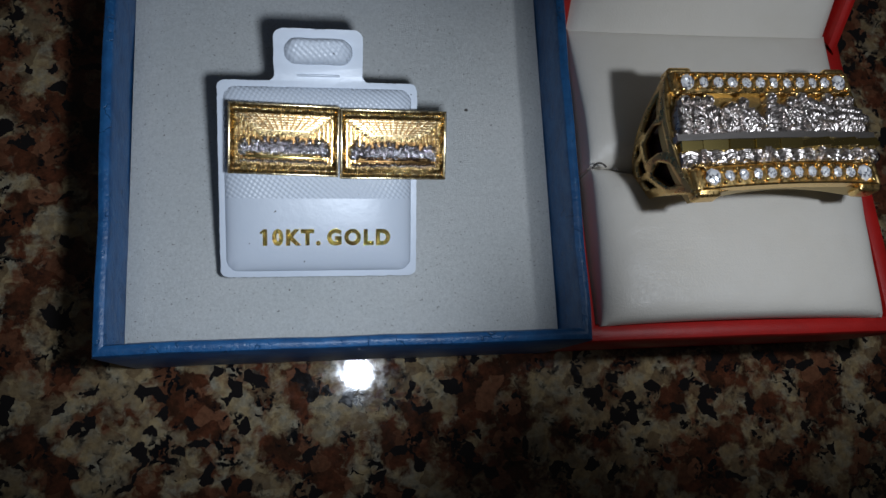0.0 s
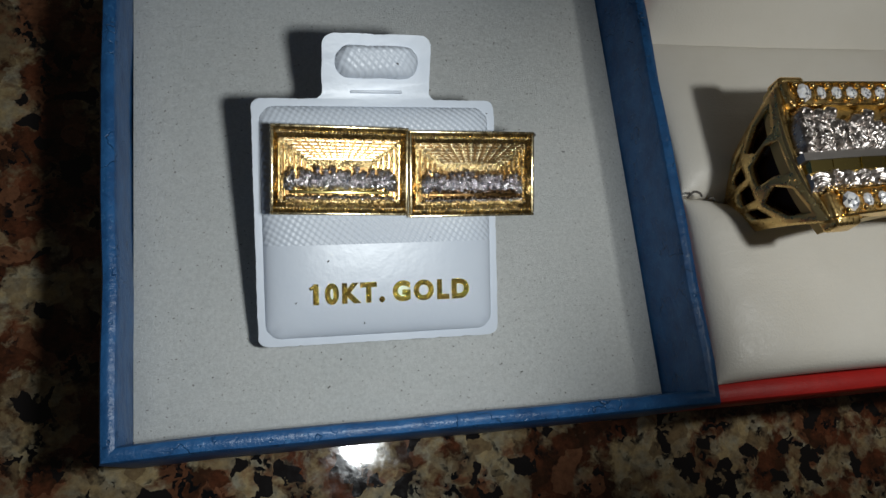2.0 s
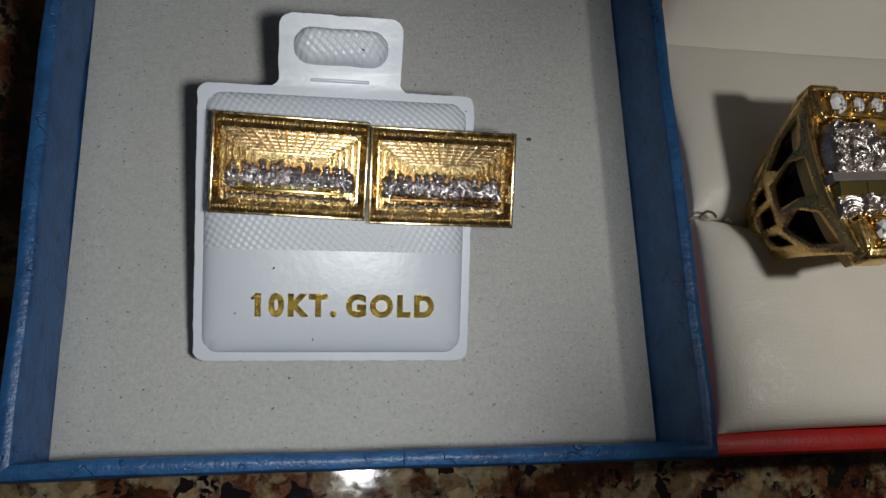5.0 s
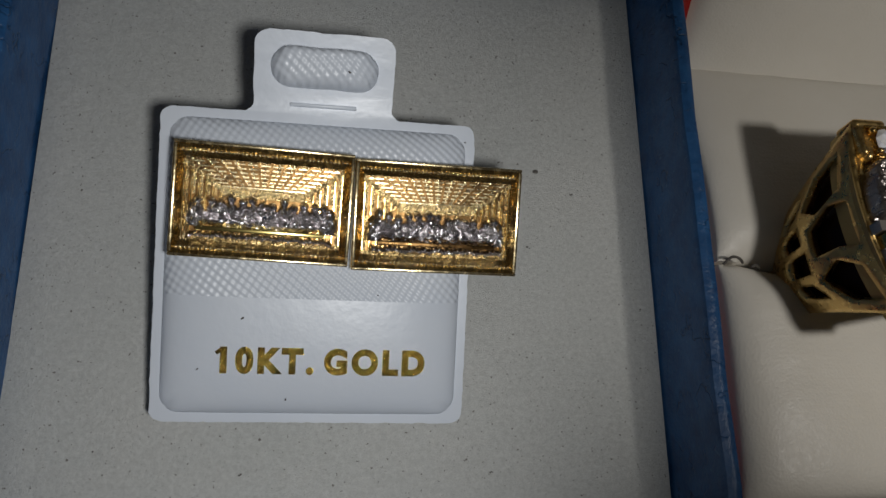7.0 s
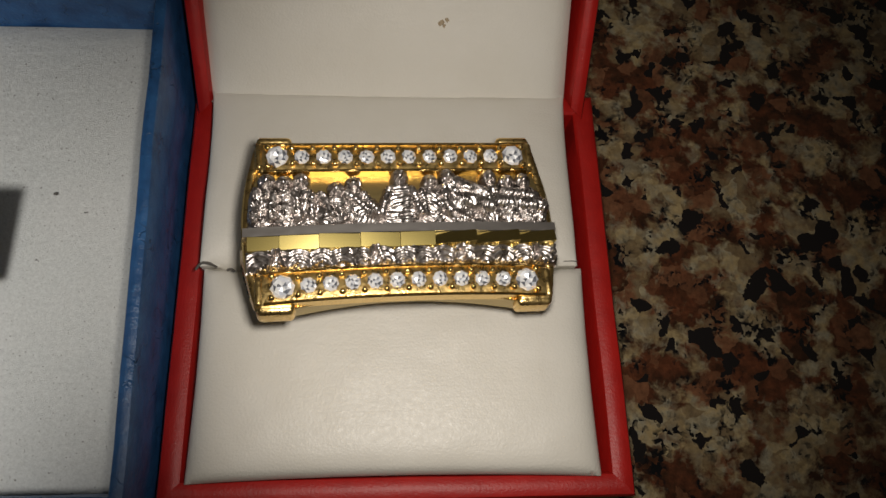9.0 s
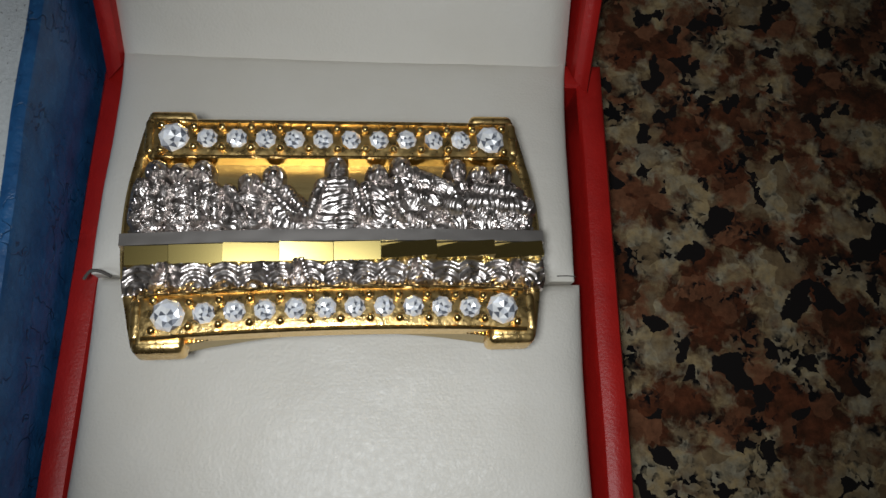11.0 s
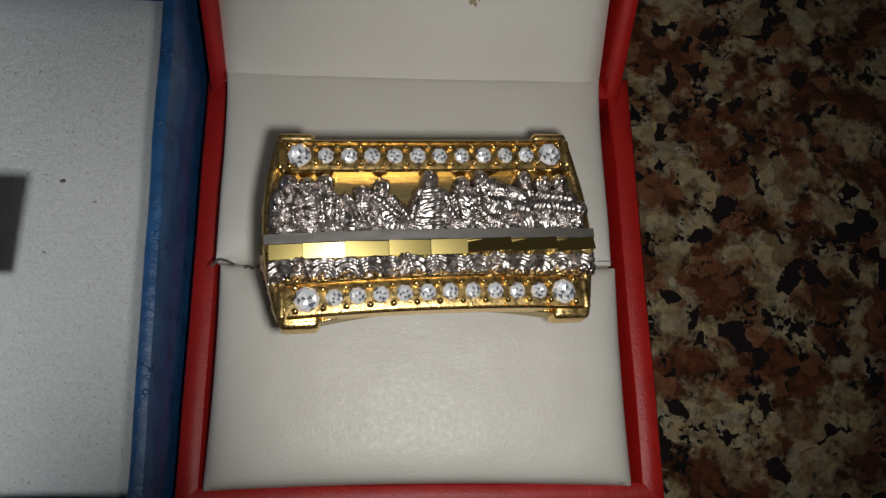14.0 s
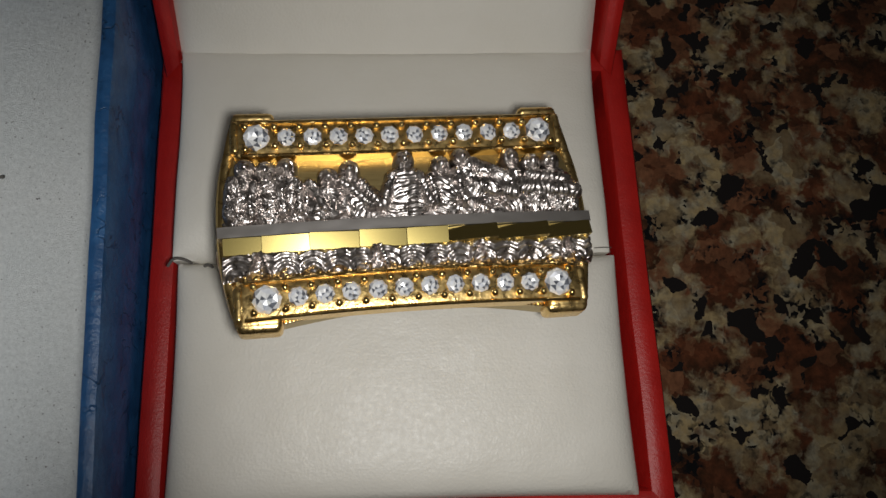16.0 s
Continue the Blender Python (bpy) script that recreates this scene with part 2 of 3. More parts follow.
# ---- mesh helpers: all sizes in millimetres ----
def thing(name, at, label, category, group="", kind=""):
    ob = new(name)
    ob.empty_display_size = 0.005
    ob.location = Vector(at) * MM
    ob["base"] = list(at)
    return tagged(ob, label, category, group, kind)


def base_of(ob):
    while ob.parent:
        ob = ob.parent
    return Vector(ob["base"])


def mesh_of(name, bm, material, origin=(0, 0, 0), smooth=True):
    bmesh.ops.recalc_face_normals(bm, faces=bm.faces)
    bm.transform(Matrix.Scale(MM, 4) @ Matrix.Translation(-Vector(origin)))
    me = bpy.data.meshes.new(name)
    bm.to_mesh(me)
    bm.free()
    me.materials.append(material)
    if smooth:
        me.shade_smooth()
        me.set_sharp_from_angle(angle=radians(38))
    return me


def part(name, bm, material, parent, label="", smooth=True):
    ob = new(name, mesh_of(name, bm, material, base_of(parent), smooth))
    ob.parent = parent
    return tagged(ob, label)


def box(x0, x1, y0, y1, z0, z1, bevel=0.0, segments=2, bm=None):
    one = bmesh.new()
    bmesh.ops.create_cube(one, size=1, matrix=Matrix.Translation(((x0 + x1) / 2, (y0 + y1) / 2, (z0 + z1) / 2)) @ Matrix.Diagonal((x1 - x0, y1 - y0, z1 - z0, 1)))
    if bevel:
        bmesh.ops.bevel(one, geom=one.edges[:], offset=bevel, segments=segments, affect="EDGES", profile=0.5)
    return join(bm, one)


def join(bm, one):
    if bm is None:
        return one
    me = bpy.data.meshes.new("scrap")
    one.to_mesh(me)
    one.free()
    bm.from_mesh(me)
    bpy.data.meshes.remove(me)
    return bm


def grid(nu, nv, f):
    """A sheet of (nu + 1) x (nv + 1) points f(u, v), u and v from 0 to 1."""
    bm = bmesh.new()
    rows = [[bm.verts.new(f(i / nu, j / nv)) for i in range(nu + 1)] for j in range(nv + 1)]
    for a, b in zip(rows, rows[1:]):
        for i in range(nu):
            bm.faces.new((a[i], a[i + 1], b[i + 1], b[i]))
    return bm


def solid_sheet(nu, nv, f, drop):
    """A sheet with a skirt down to drop(point) and a floor."""
    bm = grid(nu, nv, f)
    bm.verts.ensure_lookup_table()
    w = nu + 1
    ring = [bm.verts[i] for i in range(w)] + [bm.verts[w * j + nu] for j in range(1, nv + 1)]
    ring += [bm.verts[w * nv + i] for i in range(nu - 1, -1, -1)] + [bm.verts[w * j] for j in range(nv - 1, 0, -1)]
    low = [bm.verts.new(drop(v.co)) for v in ring]
    n = len(ring)
    for i in range(n):
        bm.faces.new((ring[i], ring[(i + 1) % n], low[(i + 1) % n], low[i]))
    bm.faces.new(low)
    return bm


def place(bm, m):
    bm.transform(m)
    return bm


def ball(at, r, bm=None, squash=1.0, rings=6, sides=8):
    one = bmesh.new()
    bmesh.ops.create_uvsphere(one, u_segments=sides, v_segments=rings, radius=r, matrix=Matrix.Translation(at) @ Matrix.Diagonal((1, 1, squash, 1)))
    return join(bm, one)


def fbm(x, y, z=0.0, k=1.0):
    return noise.noise(Vector((x * k, y * k, z)))


def smooth_step(a, b, x):
    x = min(1.0, max(0.0, (x - a) / (b - a)))
    return x * x * (3 - 2 * x)


# ---- the counter ----
counter = new("countertop", mesh_of("countertop", box(-700, 700, -400, 500, -30, 0, 3), GRANITE))
tagged(counter, "polished brown, tan and black speckled granite countertop", "countertop", kind="structure")


# ---- the blue box ----
def open_tray(x0, x1, y0, y1, z1, wall, floor_z, bevel, waver=0.0, z0=0.6, side=None):
    """Floor and four walls with rounded rims in one mesh, or one of them: side 0 to 3, floor 4."""
    bm = bmesh.new()
    loops = []
    prof = [(0, z0), (0, z1 - bevel), (bevel * 0.3, z1 - bevel * 0.3), (bevel, z1), (wall - bevel, z1), (wall - bevel * 0.3, z1 - bevel * 0.3), (wall, z1 - bevel), (wall, floor_z)]
    n = 14
    for inset, z in prof:
        a0, a1, b0, b1 = x0 + inset, x1 - inset, y0 + inset, y1 - inset
        pts = [(a0 + (a1 - a0) * i / n, b0) for i in range(n)] + [(a1, b0 + (b1 - b0) * i / n) for i in range(n)]
        pts += [(a1 - (a1 - a0) * i / n, b1) for i in range(n)] + [(a0, b1 - (b1 - b0) * i / n) for i in range(n)]
        loops.append([bm.verts.new((x + waver * fbm(x, y, 3, 0.09), y + waver * fbm(x, y, 7, 0.09), z + waver * 0.6 * fbm(x, y, 11, 0.11) * (z > z0 + 1))) for x, y in pts])
    for a, b in zip(loops, loops[1:]):
        for i in range(4 * n) if side is None else range(side * n, side * n + n) if side < 4 else ():
            bm.faces.new((a[i], a[(i + 1) % (4 * n)], b[(i + 1) % (4 * n)], b[i]))
    if side in (None, 4):
        bm.faces.new(loops[-1])
        bm.faces.new(loops[0][::-1])
    bmesh.ops.delete(bm, geom=[v for v in bm.verts if not v.link_faces], context="VERTS")
    return bm


BX0, BX1, BY1, BTOP, PAD = -61.6, 1.1, 59.4, 25.0, 15.8
blue_box = thing("gift_box", (-31, 30, 0), "open blue leatherette gift box bottom with slightly worn rim", "box")
for k, name in enumerate(("front_wall", "side_wall", "back_wall", "side_wall", "bottom")):
    part(name, open_tray(BX0, BX1, 0, BY1, BTOP, 1.6, 9.0, 0.65, 0.3, side=k), BLUE, blue_box)


def pad_top(u, v):
    x, y = -59.9 + 59.2 * u, 1.7 + 56.0 * v
    edge = min(u, 1 - u, v, 1 - v)
    return (x, y, PAD - 0.5 * (1 - smooth_step(0, 0.03, edge)) + 0.15 * fbm(x, y, 5, 0.06))


pad = thing("foam_pad", (-31, 30, 9), "pale grey flocked pad with specks of lint, filling the blue box", "pad")
part("pad", solid_sheet(48, 48, pad_top, lambda c: (c.x, c.y, 9.0)), FLOCK, pad)


# ---- the earring card ----
CARD = Matrix.Translation((-34.3, 10.2, 19.1)) @ Matrix.Rotation(radians(18.0), 4, "X") @ Matrix.Rotation(radians(-0.4), 4, "Z") @ Matrix.Diagonal((1.015, 1.0, 1.0, 1))


def card_outline(inset, r, tab_r):
    """Card with a hang tab: width 25.2, height 25, tab 11 wide."""
    pts = []

    def arc(cx, cy, rad, a0, a1):
        for i in range(6):
            a = radians(a0 + (a1 - a0) * i / 5)
            pts.append((cx + rad * math.cos(a), cy + rad * math.sin(a)))

    w, h, tw, th = 12.7 - inset, 25.6 - inset, 5.6 - inset, 32.0 - inset
    arc(w - r, inset + r, r, -90, 0)
    arc(w - r, h - r, r, 0, 90)
    arc(tw + 0.6 + 0.2, h + 0.8, 0.8, 270, 180)
    arc(tw - tab_r, th - tab_r, tab_r, 0, 90)
    arc(-tw + tab_r, th - tab_r, tab_r, 90, 180)
    arc(-tw - 0.8, h + 0.8, 0.8, 0, -90)
    arc(-w + r, h - r, r, 90, 180)
    arc(-w + r, inset + r, r, 180, 270)
    fine = []
    for (xa, ya), (xb, yb) in zip(pts, pts[1:] + pts[:1]):
        n = max(1, int(math.hypot(xb - xa, yb - ya) / 0.45))
        fine += [(xa + (xb - xa) * i / n, ya + (yb - ya) * i / n) for i in range(n)]
    return [(x + 0.07 * fbm(x, y, 3, 2.3), y + 0.07 * fbm(x, y, 8, 2.3)) for x, y in fine]


def card_bend(p):
    """The tab kinks up a little from the card."""
    x, y, z = p
    if y > 25.6:
        z += 0.36 * (y - 25.6) ** 2 / (y - 24.0)
    return (x + 0.08 * fbm(x, y, 1, 0.7), y + 0.06 * fbm(x, y, 6, 0.7), z)


def slab(outline, z0, z1):
    bm = bmesh.new()
    low, high = ([bm.verts.new((x, y, z)) for x, y in outline] for z in (z0, z1))
    n = len(low)
    for i in range(n):
        bm.faces.new((low[i], low[(i + 1) % n], high[(i + 1) % n], high[i]))
    bm.faces.new(high)
    bm.faces.new(low[::-1])
    return bm


def puff(x0, x1, y0, y1, z0, height, r, nu=40, nv=40, power=0.34):
    """A heat-sealed puffed panel with rounded corners."""
    cx, cy, hx, hy = (x0 + x1) / 2, (y0 + y1) / 2, (x1 - x0) / 2, (y1 - y0) / 2

    def f(u, v):
        a, b = 2 * u - 1, 2 * v - 1
        a, b = math.copysign(1 - (1 - abs(a)) ** 1.5, a), math.copysign(1 - (1 - abs(b)) ** 1.5, b)
        x, y = a * hx, b * hy
        ox, oy = max(0, abs(x) - (hx - r)), max(0, abs(y) - (hy - r))
        if ox > 0 and oy > 0:
            k = r * max(ox, oy) / r / math.hypot(ox, oy)
            x, y = math.copysign(hx - r + ox * k, x), math.copysign(hy - r + oy * k, y)
        d = (1 - abs(a) ** 6) * (1 - abs(b) ** 6)
        z = height * max(0, d) ** power * (0.86 + 0.14 * (1 - (a * a + b * b) / 2))
        return (cx + x, cy + y, z0 + z)

    bm = grid(nu, nv, f)
    return bm


card = thing("earring_card", (-34.75, 22, PAD), "white puffed vinyl earring card with a hang tab and gold lettering", "earring card")
flange = slab(card_outline(0, 1.0, 1.2), -0.25, 0.25)
flange.normal_update()
bmesh.ops.triangulate(flange, faces=[f for f in flange.faces if len(f.verts) > 4], quad_method="BEAUTY", ngon_method="EAR_CLIP")
for k in range(9):
    bmesh.ops.bisect_plane(flange, geom=flange.verts[:] + flange.edges[:] + flange.faces[:], plane_co=(0, 24.8 + 0.8 * k, 0), plane_no=(0, 1, 0))
for v in flange.verts:
    v.co = card_bend(v.co)
part("flange", place(flange, CARD), VINYL, card)


def panel(v0, v1, material, name, label):
    """One stretch of the main puffed panel, from v0 to v1 of its height."""
    whole = puff(-12.0, 12.0, 0.75, 24.85, 0.15, 1.85, 1.6, 44, 60, 0.5)
    lo, hi = 0.75 + 24.1 * v0, 0.75 + 24.1 * v1
    dead = [f for f in whole.faces if not lo <= f.calc_center_median().y < hi]
    bmesh.ops.delete(whole, geom=dead, context="FACES")
    return part(name, place(whole, CARD), material, card, label)


panel(-0.1, 0.40, VINYL, "smooth_panel", "smooth glossy white vinyl")
panel(0.40, 1.1, RIBBED, "ribbed_panel", "white vinyl with fine slanting ribs")
tab = puff(-4.3, 4.3, 27.7, 30.8, 0.2, 1.6, 1.45, 30, 16, 0.5)
for v in tab.verts:
    v.co = card_bend(v.co)
part("tab_puff", place(tab, CARD), RIBBED, card, "small ribbed puff on the hang tab")
groove = box(-2.7, 2.7, 26.2, 26.5, 0.2, 0.55, 0.1)
for v in groove.verts:
    v.co = card_bend(v.co)
part("crease", place(groove, CARD), VINYL, card)

words = bpy.data.curves.new("lettering", "FONT")
words.body, words.size, words.extrude = "10KT. GOLD", 2.75, 0.03
words.align_x, words.space_character, words.offset = "CENTER", 1.27, 0.15
words.space_word = 0.25
scrap = new("scrap", words)
flat = bpy.data.meshes.new_from_object(scrap.evaluated_get(bpy.context.evaluated_depsgraph_get()))
bpy.data.objects.remove(scrap)
letters = bmesh.new()
letters.from_mesh(flat)
bpy.data.meshes.remove(flat)
left, top = min(v.co.x for v in letters.verts), max(v.co.y for v in letters.verts)
flag = bmesh.new()
bmesh.ops.create_cube(flag, size=1, matrix=Matrix.Translation((left - 0.06, top - 0.36, 0)) @ Matrix.Rotation(radians(36), 4, "Z") @ Matrix.Diagonal((0.72, 0.30, 0.06, 1)))
letters = join(letters, flag)
letters.transform(CARD @ Matrix.Translation((0.75, 4.5, 1.98)) @ Matrix.Diagonal((0.92, 0.98, 1, 1)))
part("lettering", letters, INK, card, "stamped gold foil words", smooth=False)


def fleck(spot_at, size, parent, name):
    """A tiny uneven dark fleck."""
    bm = bmesh.new()
    one = Vector(spot_at)
    bmesh.ops.create_icosphere(bm, subdivisions=2, radius=size, matrix=Matrix.Translation(one) @ Matrix.Rotation(one.x, 4, "Z") @ Matrix.Diagonal((1.5, 0.8, 0.4, 1)))
    for v in bm.verts:
        v.co += (v.co - one) * 0.6 * fbm(v.co.x, v.co.y, 1, 9.0)
    return part(name, bm, SPECK, parent)


for x, y, z, size in ((1.9, 28.9, 2.7, 0.10), (-5.6, 8.8, 1.98, 0.10), (-8.9, 4.6, 1.8, 0.07), (11.9, 24.2, 0.3, 0.07), (5.0, 11.0, 2.05, 0.06), (-2.0, 2.2, 1.6, 0.06)):
    fleck(CARD @ Vector((x, y, z)), size, card, "dirt_fleck")


# ---- the earrings ----
def lump_field(x, y, lumps):
    """Height of a row of rounded plain forms: (x, y, radius x, radius y, height)."""
    best = -1.0
    for cx, cy, rx, ry, h in lumps:
        d = ((x - cx) / rx) ** 2 + ((y - cy) / ry) ** 2
        if d < 1.6:
            best = max(best, h * (math.sqrt(max(0.0, 1 - d)) if d < 1 else -(d - 1)))
    return best


def earring(name, m, seed):
    """A rectangular gold earring with a coffered hall in relief and seated plain forms."""
    W, H = 6.88, 4.45
    at = m @ Vector((0, 0, -6))
    rnd = random.Random(seed)
    e = thing(name, (at.x, at.y, PAD), "rectangular two-tone gold stud earring with relief, on a white card", "earring", "pair of earrings")
    part("plate", place(box(-W, W, -H, H, -0.6, 0.0, 0.12), m), SPARKLE, e)
    for x0, x1, y0, y1 in ((-W, W, H - 0.28, H), (-W, W, -H, -H + 0.28), (-W, -W + 0.30, -H + 0.28, H - 0.28), (W - 0.30, W, -H + 0.28, H - 0.28)):
        part("frame_bar", place(box(x0, x1, y0, y1, -0.3, 0.80, 0.10), m), PALE, e)

    def slope(side):
        """An inner frame face that falls towards the scene; side 0 top, 1 bottom, 2 left, 3 right."""
        a, b = (H - 0.28, H - 1.25) if side < 2 else (W - 0.30, W - 0.75)
        long0, long1 = (W - 0.30, W - 0.75) if side < 2 else (H - 0.28, H - 1.25)
        sign = 1 if side in (0, 3) else -1

        def f(u, v):
            k = long0 + (long1 - long0) * v
            along, off = (2 * u - 1) * k, sign * (a + (b - a) * v)
            z = 0.72 - 0.5 * v + 0.03 * fbm(along, off, side, 1.5)
            return (along, off, z) if side < 2 else (off, along, z)

        return grid(60, 3, f)

    # inner slopes get the darkened copy, so their shade is painted
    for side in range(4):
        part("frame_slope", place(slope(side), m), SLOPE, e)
    for y in (H - 0.74, -H + 0.70):
        row = bmesh.new()
        for i in range(40):
            ball((-W + 0.62 + (2 * W - 1.24) * i / 39, y, 0.52), 0.165, row, 0.9, 5, 8)
        tagged(part("milgrain", place(row, m), PALE, e), kind="stuff")
    # ceiling: beaded beams that run to a vanishing point, crossed by plain bars
    beams = bmesh.new()
    for i in range(-5, 6):
        top, low = i * 1.10, i * 0.52
        for k in range(13):
            v = k / 12
            ball((top + (low - top) * v, 3.1 - 2.1 * v, 0.10), 0.115 - 0.04 * v, beams, 1.0, 4, 6)
    tagged(part("ceiling_bead", place(beams, m), PALE, e, "bright beaded gold ceiling beams"), kind="stuff")
    bars = bmesh.new()
    for y in (2.95, 2.60, 2.27, 1.96, 1.67, 1.40, 1.15):
        w = 5.95 - (3.1 - y) * 1.40
        box(-w, w, y - 0.09, y + 0.09, -0.05, 0.16, 0.04, 1, bars)
    tagged(part("ceiling_bar", place(bars, m), PALE, e, "gold ceiling bars in perspective"), kind="stuff")
    walls = bmesh.new()
    for sx in (-1, 1):
        for k in range(6):
            x0 = sx * (5.95 - k * 0.55)
            box(min(x0, x0 + sx * 0.16), max(x0, x0 + sx * 0.16), -2.9, 2.7 - k * 0.42, -0.05, 0.20, 0.04, 1, walls)
    tagged(part("wall_bar", place(walls, m), GOLD, e, "gold upright bars of the side walls"), kind="stuff")
    # dark pieces between beams, bars and forms: shade laid in as colour
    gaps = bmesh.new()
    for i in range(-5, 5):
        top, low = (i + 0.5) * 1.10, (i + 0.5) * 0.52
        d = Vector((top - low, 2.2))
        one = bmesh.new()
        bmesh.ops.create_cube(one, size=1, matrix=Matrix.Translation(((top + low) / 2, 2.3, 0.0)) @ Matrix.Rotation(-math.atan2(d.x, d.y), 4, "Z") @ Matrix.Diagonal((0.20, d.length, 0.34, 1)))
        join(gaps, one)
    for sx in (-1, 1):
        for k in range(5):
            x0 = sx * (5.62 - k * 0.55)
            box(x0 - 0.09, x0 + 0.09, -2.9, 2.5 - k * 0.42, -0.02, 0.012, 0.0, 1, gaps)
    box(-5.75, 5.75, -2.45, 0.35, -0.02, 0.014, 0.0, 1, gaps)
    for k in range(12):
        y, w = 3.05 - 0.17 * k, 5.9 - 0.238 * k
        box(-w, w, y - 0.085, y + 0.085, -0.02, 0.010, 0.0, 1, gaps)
    tagged(part("painted_recess_shade", place(gaps, m), RECESS_SHADE, e, "gold painted dark as shade between the beams"), kind="stuff")
    lumps = []
    for i in range(13):
        x = -4.75 + 9.5 * i / 12 + rnd.uniform(-0.12, 0.12)
        up = rnd.uniform(-0.25, 0.3)
        lumps += [(x, -0.05 + up, 0.36, 0.40, 1.5), (x + rnd.uniform(-0.2, 0.2), -0.75 + up * 0.5, 0.52, 0.6, 1.3), (x + rnd.uniform(-0.3, 0.3), -1.45, 0.46, 0.5, 1.2)]
        lumps += [(x + rnd.uniform(-0.4, 0.4), rnd.uniform(-1.7, -0.5), 0.2, 0.2, 1.6) for k in range(3)]
    lumps += [(0, -1.35, 5.6, 0.85, 0.8), (-5.2, -1.5, 0.7, 1.5, 1.1), (5.2, -1.5, 0.7, 1.5, 1.1)]

    def relief(u, v):
        x, y = -5.9 + 11.8 * u, -2.05 + 2.75 * v
        h = lump_field(x, y, lumps)
        return (x, y, 0.12 + h * 0.75 + (0.18 * fbm(x, y, seed, 5.0) if h > 0.1 else -0.4))

    part("figure_relief", place(grid(190, 46, relief), m), WHITE, e, "white gold relief of plain seated forms")
    # right stud's bar takes the painted shade tone, the left one the polished gold
    part("table_bar", place(box(-4.9, 4.9, -2.36, -2.0, 0.1, 0.72, 0.08), m), RECESS_SHADE if seed > 5 else MIRROR, e, "long polished table edge")
    feet = [(-5.3 + 10.6 * i / 27, -2.75 + rnd.uniform(-0.12, 0.12), rnd.uniform(0.18, 0.28), 0.36, 1.0) for i in range(28)]
    part("foot_relief", place(grid(130, 14, lambda u, v: (-5.5 + 11.0 * u, -3.25 + 0.95 * v, 0.12 + lump_field(-5.5 + 11.0 * u, -3.25 + 0.95 * v, feet))), m), WHITE, e)
    post = bmesh.new()
    foot = (m @ Vector((0, 0, -0.4)))
    bmesh.ops.create_cone(post, cap_ends=True, segments=12, radius1=0.45, radius2=0.45, depth=foot.z - PAD, matrix=Matrix.Translation((foot.x, foot.y, (foot.z + PAD) / 2)))
    part("post", post, GOLD, e)
    return e


# Where the two studs sit: middle of the face, tilt back, twist
def stud_pose(x, y, z, tilt, twist, lean):
    return Matrix.Translation((x, y, z)) @ Matrix.Rotation(radians(twist), 4, "Z") @ Matrix.Rotation(radians(tilt), 4, "X") @ Matrix.Rotation(radians(lean), 4, "Y")


earring("stud_earring", stud_pose(-38.55, 26.3, 27.8, 20, -2.2, 1.0), 3)
earring("stud_earring", stud_pose(-24.65, 26.0, 27.0, 20.5, -0.8, 3.0), 8)


# ---- the ring box ----
RX0, RX1, RY0, RY1, RTOP = 1.8, 53.2, 0.2, 50.8, 17.6
ring_box = thing("ring_box", (27.2, 25.5, 0), "open red leatherette ring box with cream padded lining", "ring box")
for k, name in enumerate(("front_wall", "side_wall", "back_wall", "side_wall", "bottom")):
    wall = open_tray(RX0, RX1, RY0, RY1, RTOP, 2.7, 6.0, 0.9, 0.12, side=k)
    for v in wall.verts:
        if v.co.z > 8.0:
            v.co.z -= 5.0 * min(1.0, max(0.0, v.co.y / 50.0)) * (v.co.z - 8.0) / 9.6
    part(name, wall, RED, ring_box)
SLIT = 25.8


def cushion_point(x0, x1, y0, y1, front):
    def f(u, v):
        a, b = 2 * u - 1, 2 * v - 1
        a = math.copysign(1 - (1 - abs(a)) ** 1.8, a)
        u = (a + 1) / 2
        pull = (0.6 * v if front else 0.6 * (1 - v)) + 0.25 * (1 - b * b)
        x = (x0 + pull) + (x1 - x0 - 2 * pull) * u
        y = y0 + (y1 - y0) * v + (0.5 * (1 - a * a) * (1 - v) if front else -0.4 * (1 - a * a) * v)
        side = (1 - abs(a) ** 8) ** 0.5
        if front:
            z = 17.6 + 2.5 * side * (1 - abs(b) ** 7) ** 0.45 + 0.8 * (1 - v) * side
        else:
            z = 18.2 - 3.2 * smooth_step(0.1, 1.0, v) + 1.9 * side * (1 - abs(b) ** 5) ** 0.5
        dip = 3.2 * math.exp(-(((x - 26.6) / 17) ** 8)) * math.exp(-(((y - SLIT) / 2.2) ** 2))
        return (x, y, z - dip + 0.10 * fbm(x, y, 4, 0.25))

    return f


part("front_cushion", solid_sheet(60, 44, cushion_point(4.9, 49.3, 2.4, SLIT - 0.1, True), lambda c: (26.9 + (c.x - 26.9) * 0.985, c.y, 7.0)), CREAM, ring_box, "cream leatherette half cushion")
part("back_cushion", solid_sheet(60, 44, cushion_point(4.5, 48.7, SLIT + 0.1, 49.4, False), lambda c: (26.9 + (c.x - 26.9) * 0.985, c.y, 7.0)), CREAM, ring_box, "cream leatherette half cushion")
# the lid, swung back on its hinge
LID = Matrix.Translation((0, 49.2, 15.1)) @ Matrix.Rotation(radians(48), 4, "X")
lid = part("lid", place(open_tray(RX0 + 0.5, RX1 - 1.6, -3.0, 50, 0.6, 2.0, -8.0, 0.8, 0.1, z0=-10.0, side=4), LID), RED, ring_box, "red leatherette lid swung open")
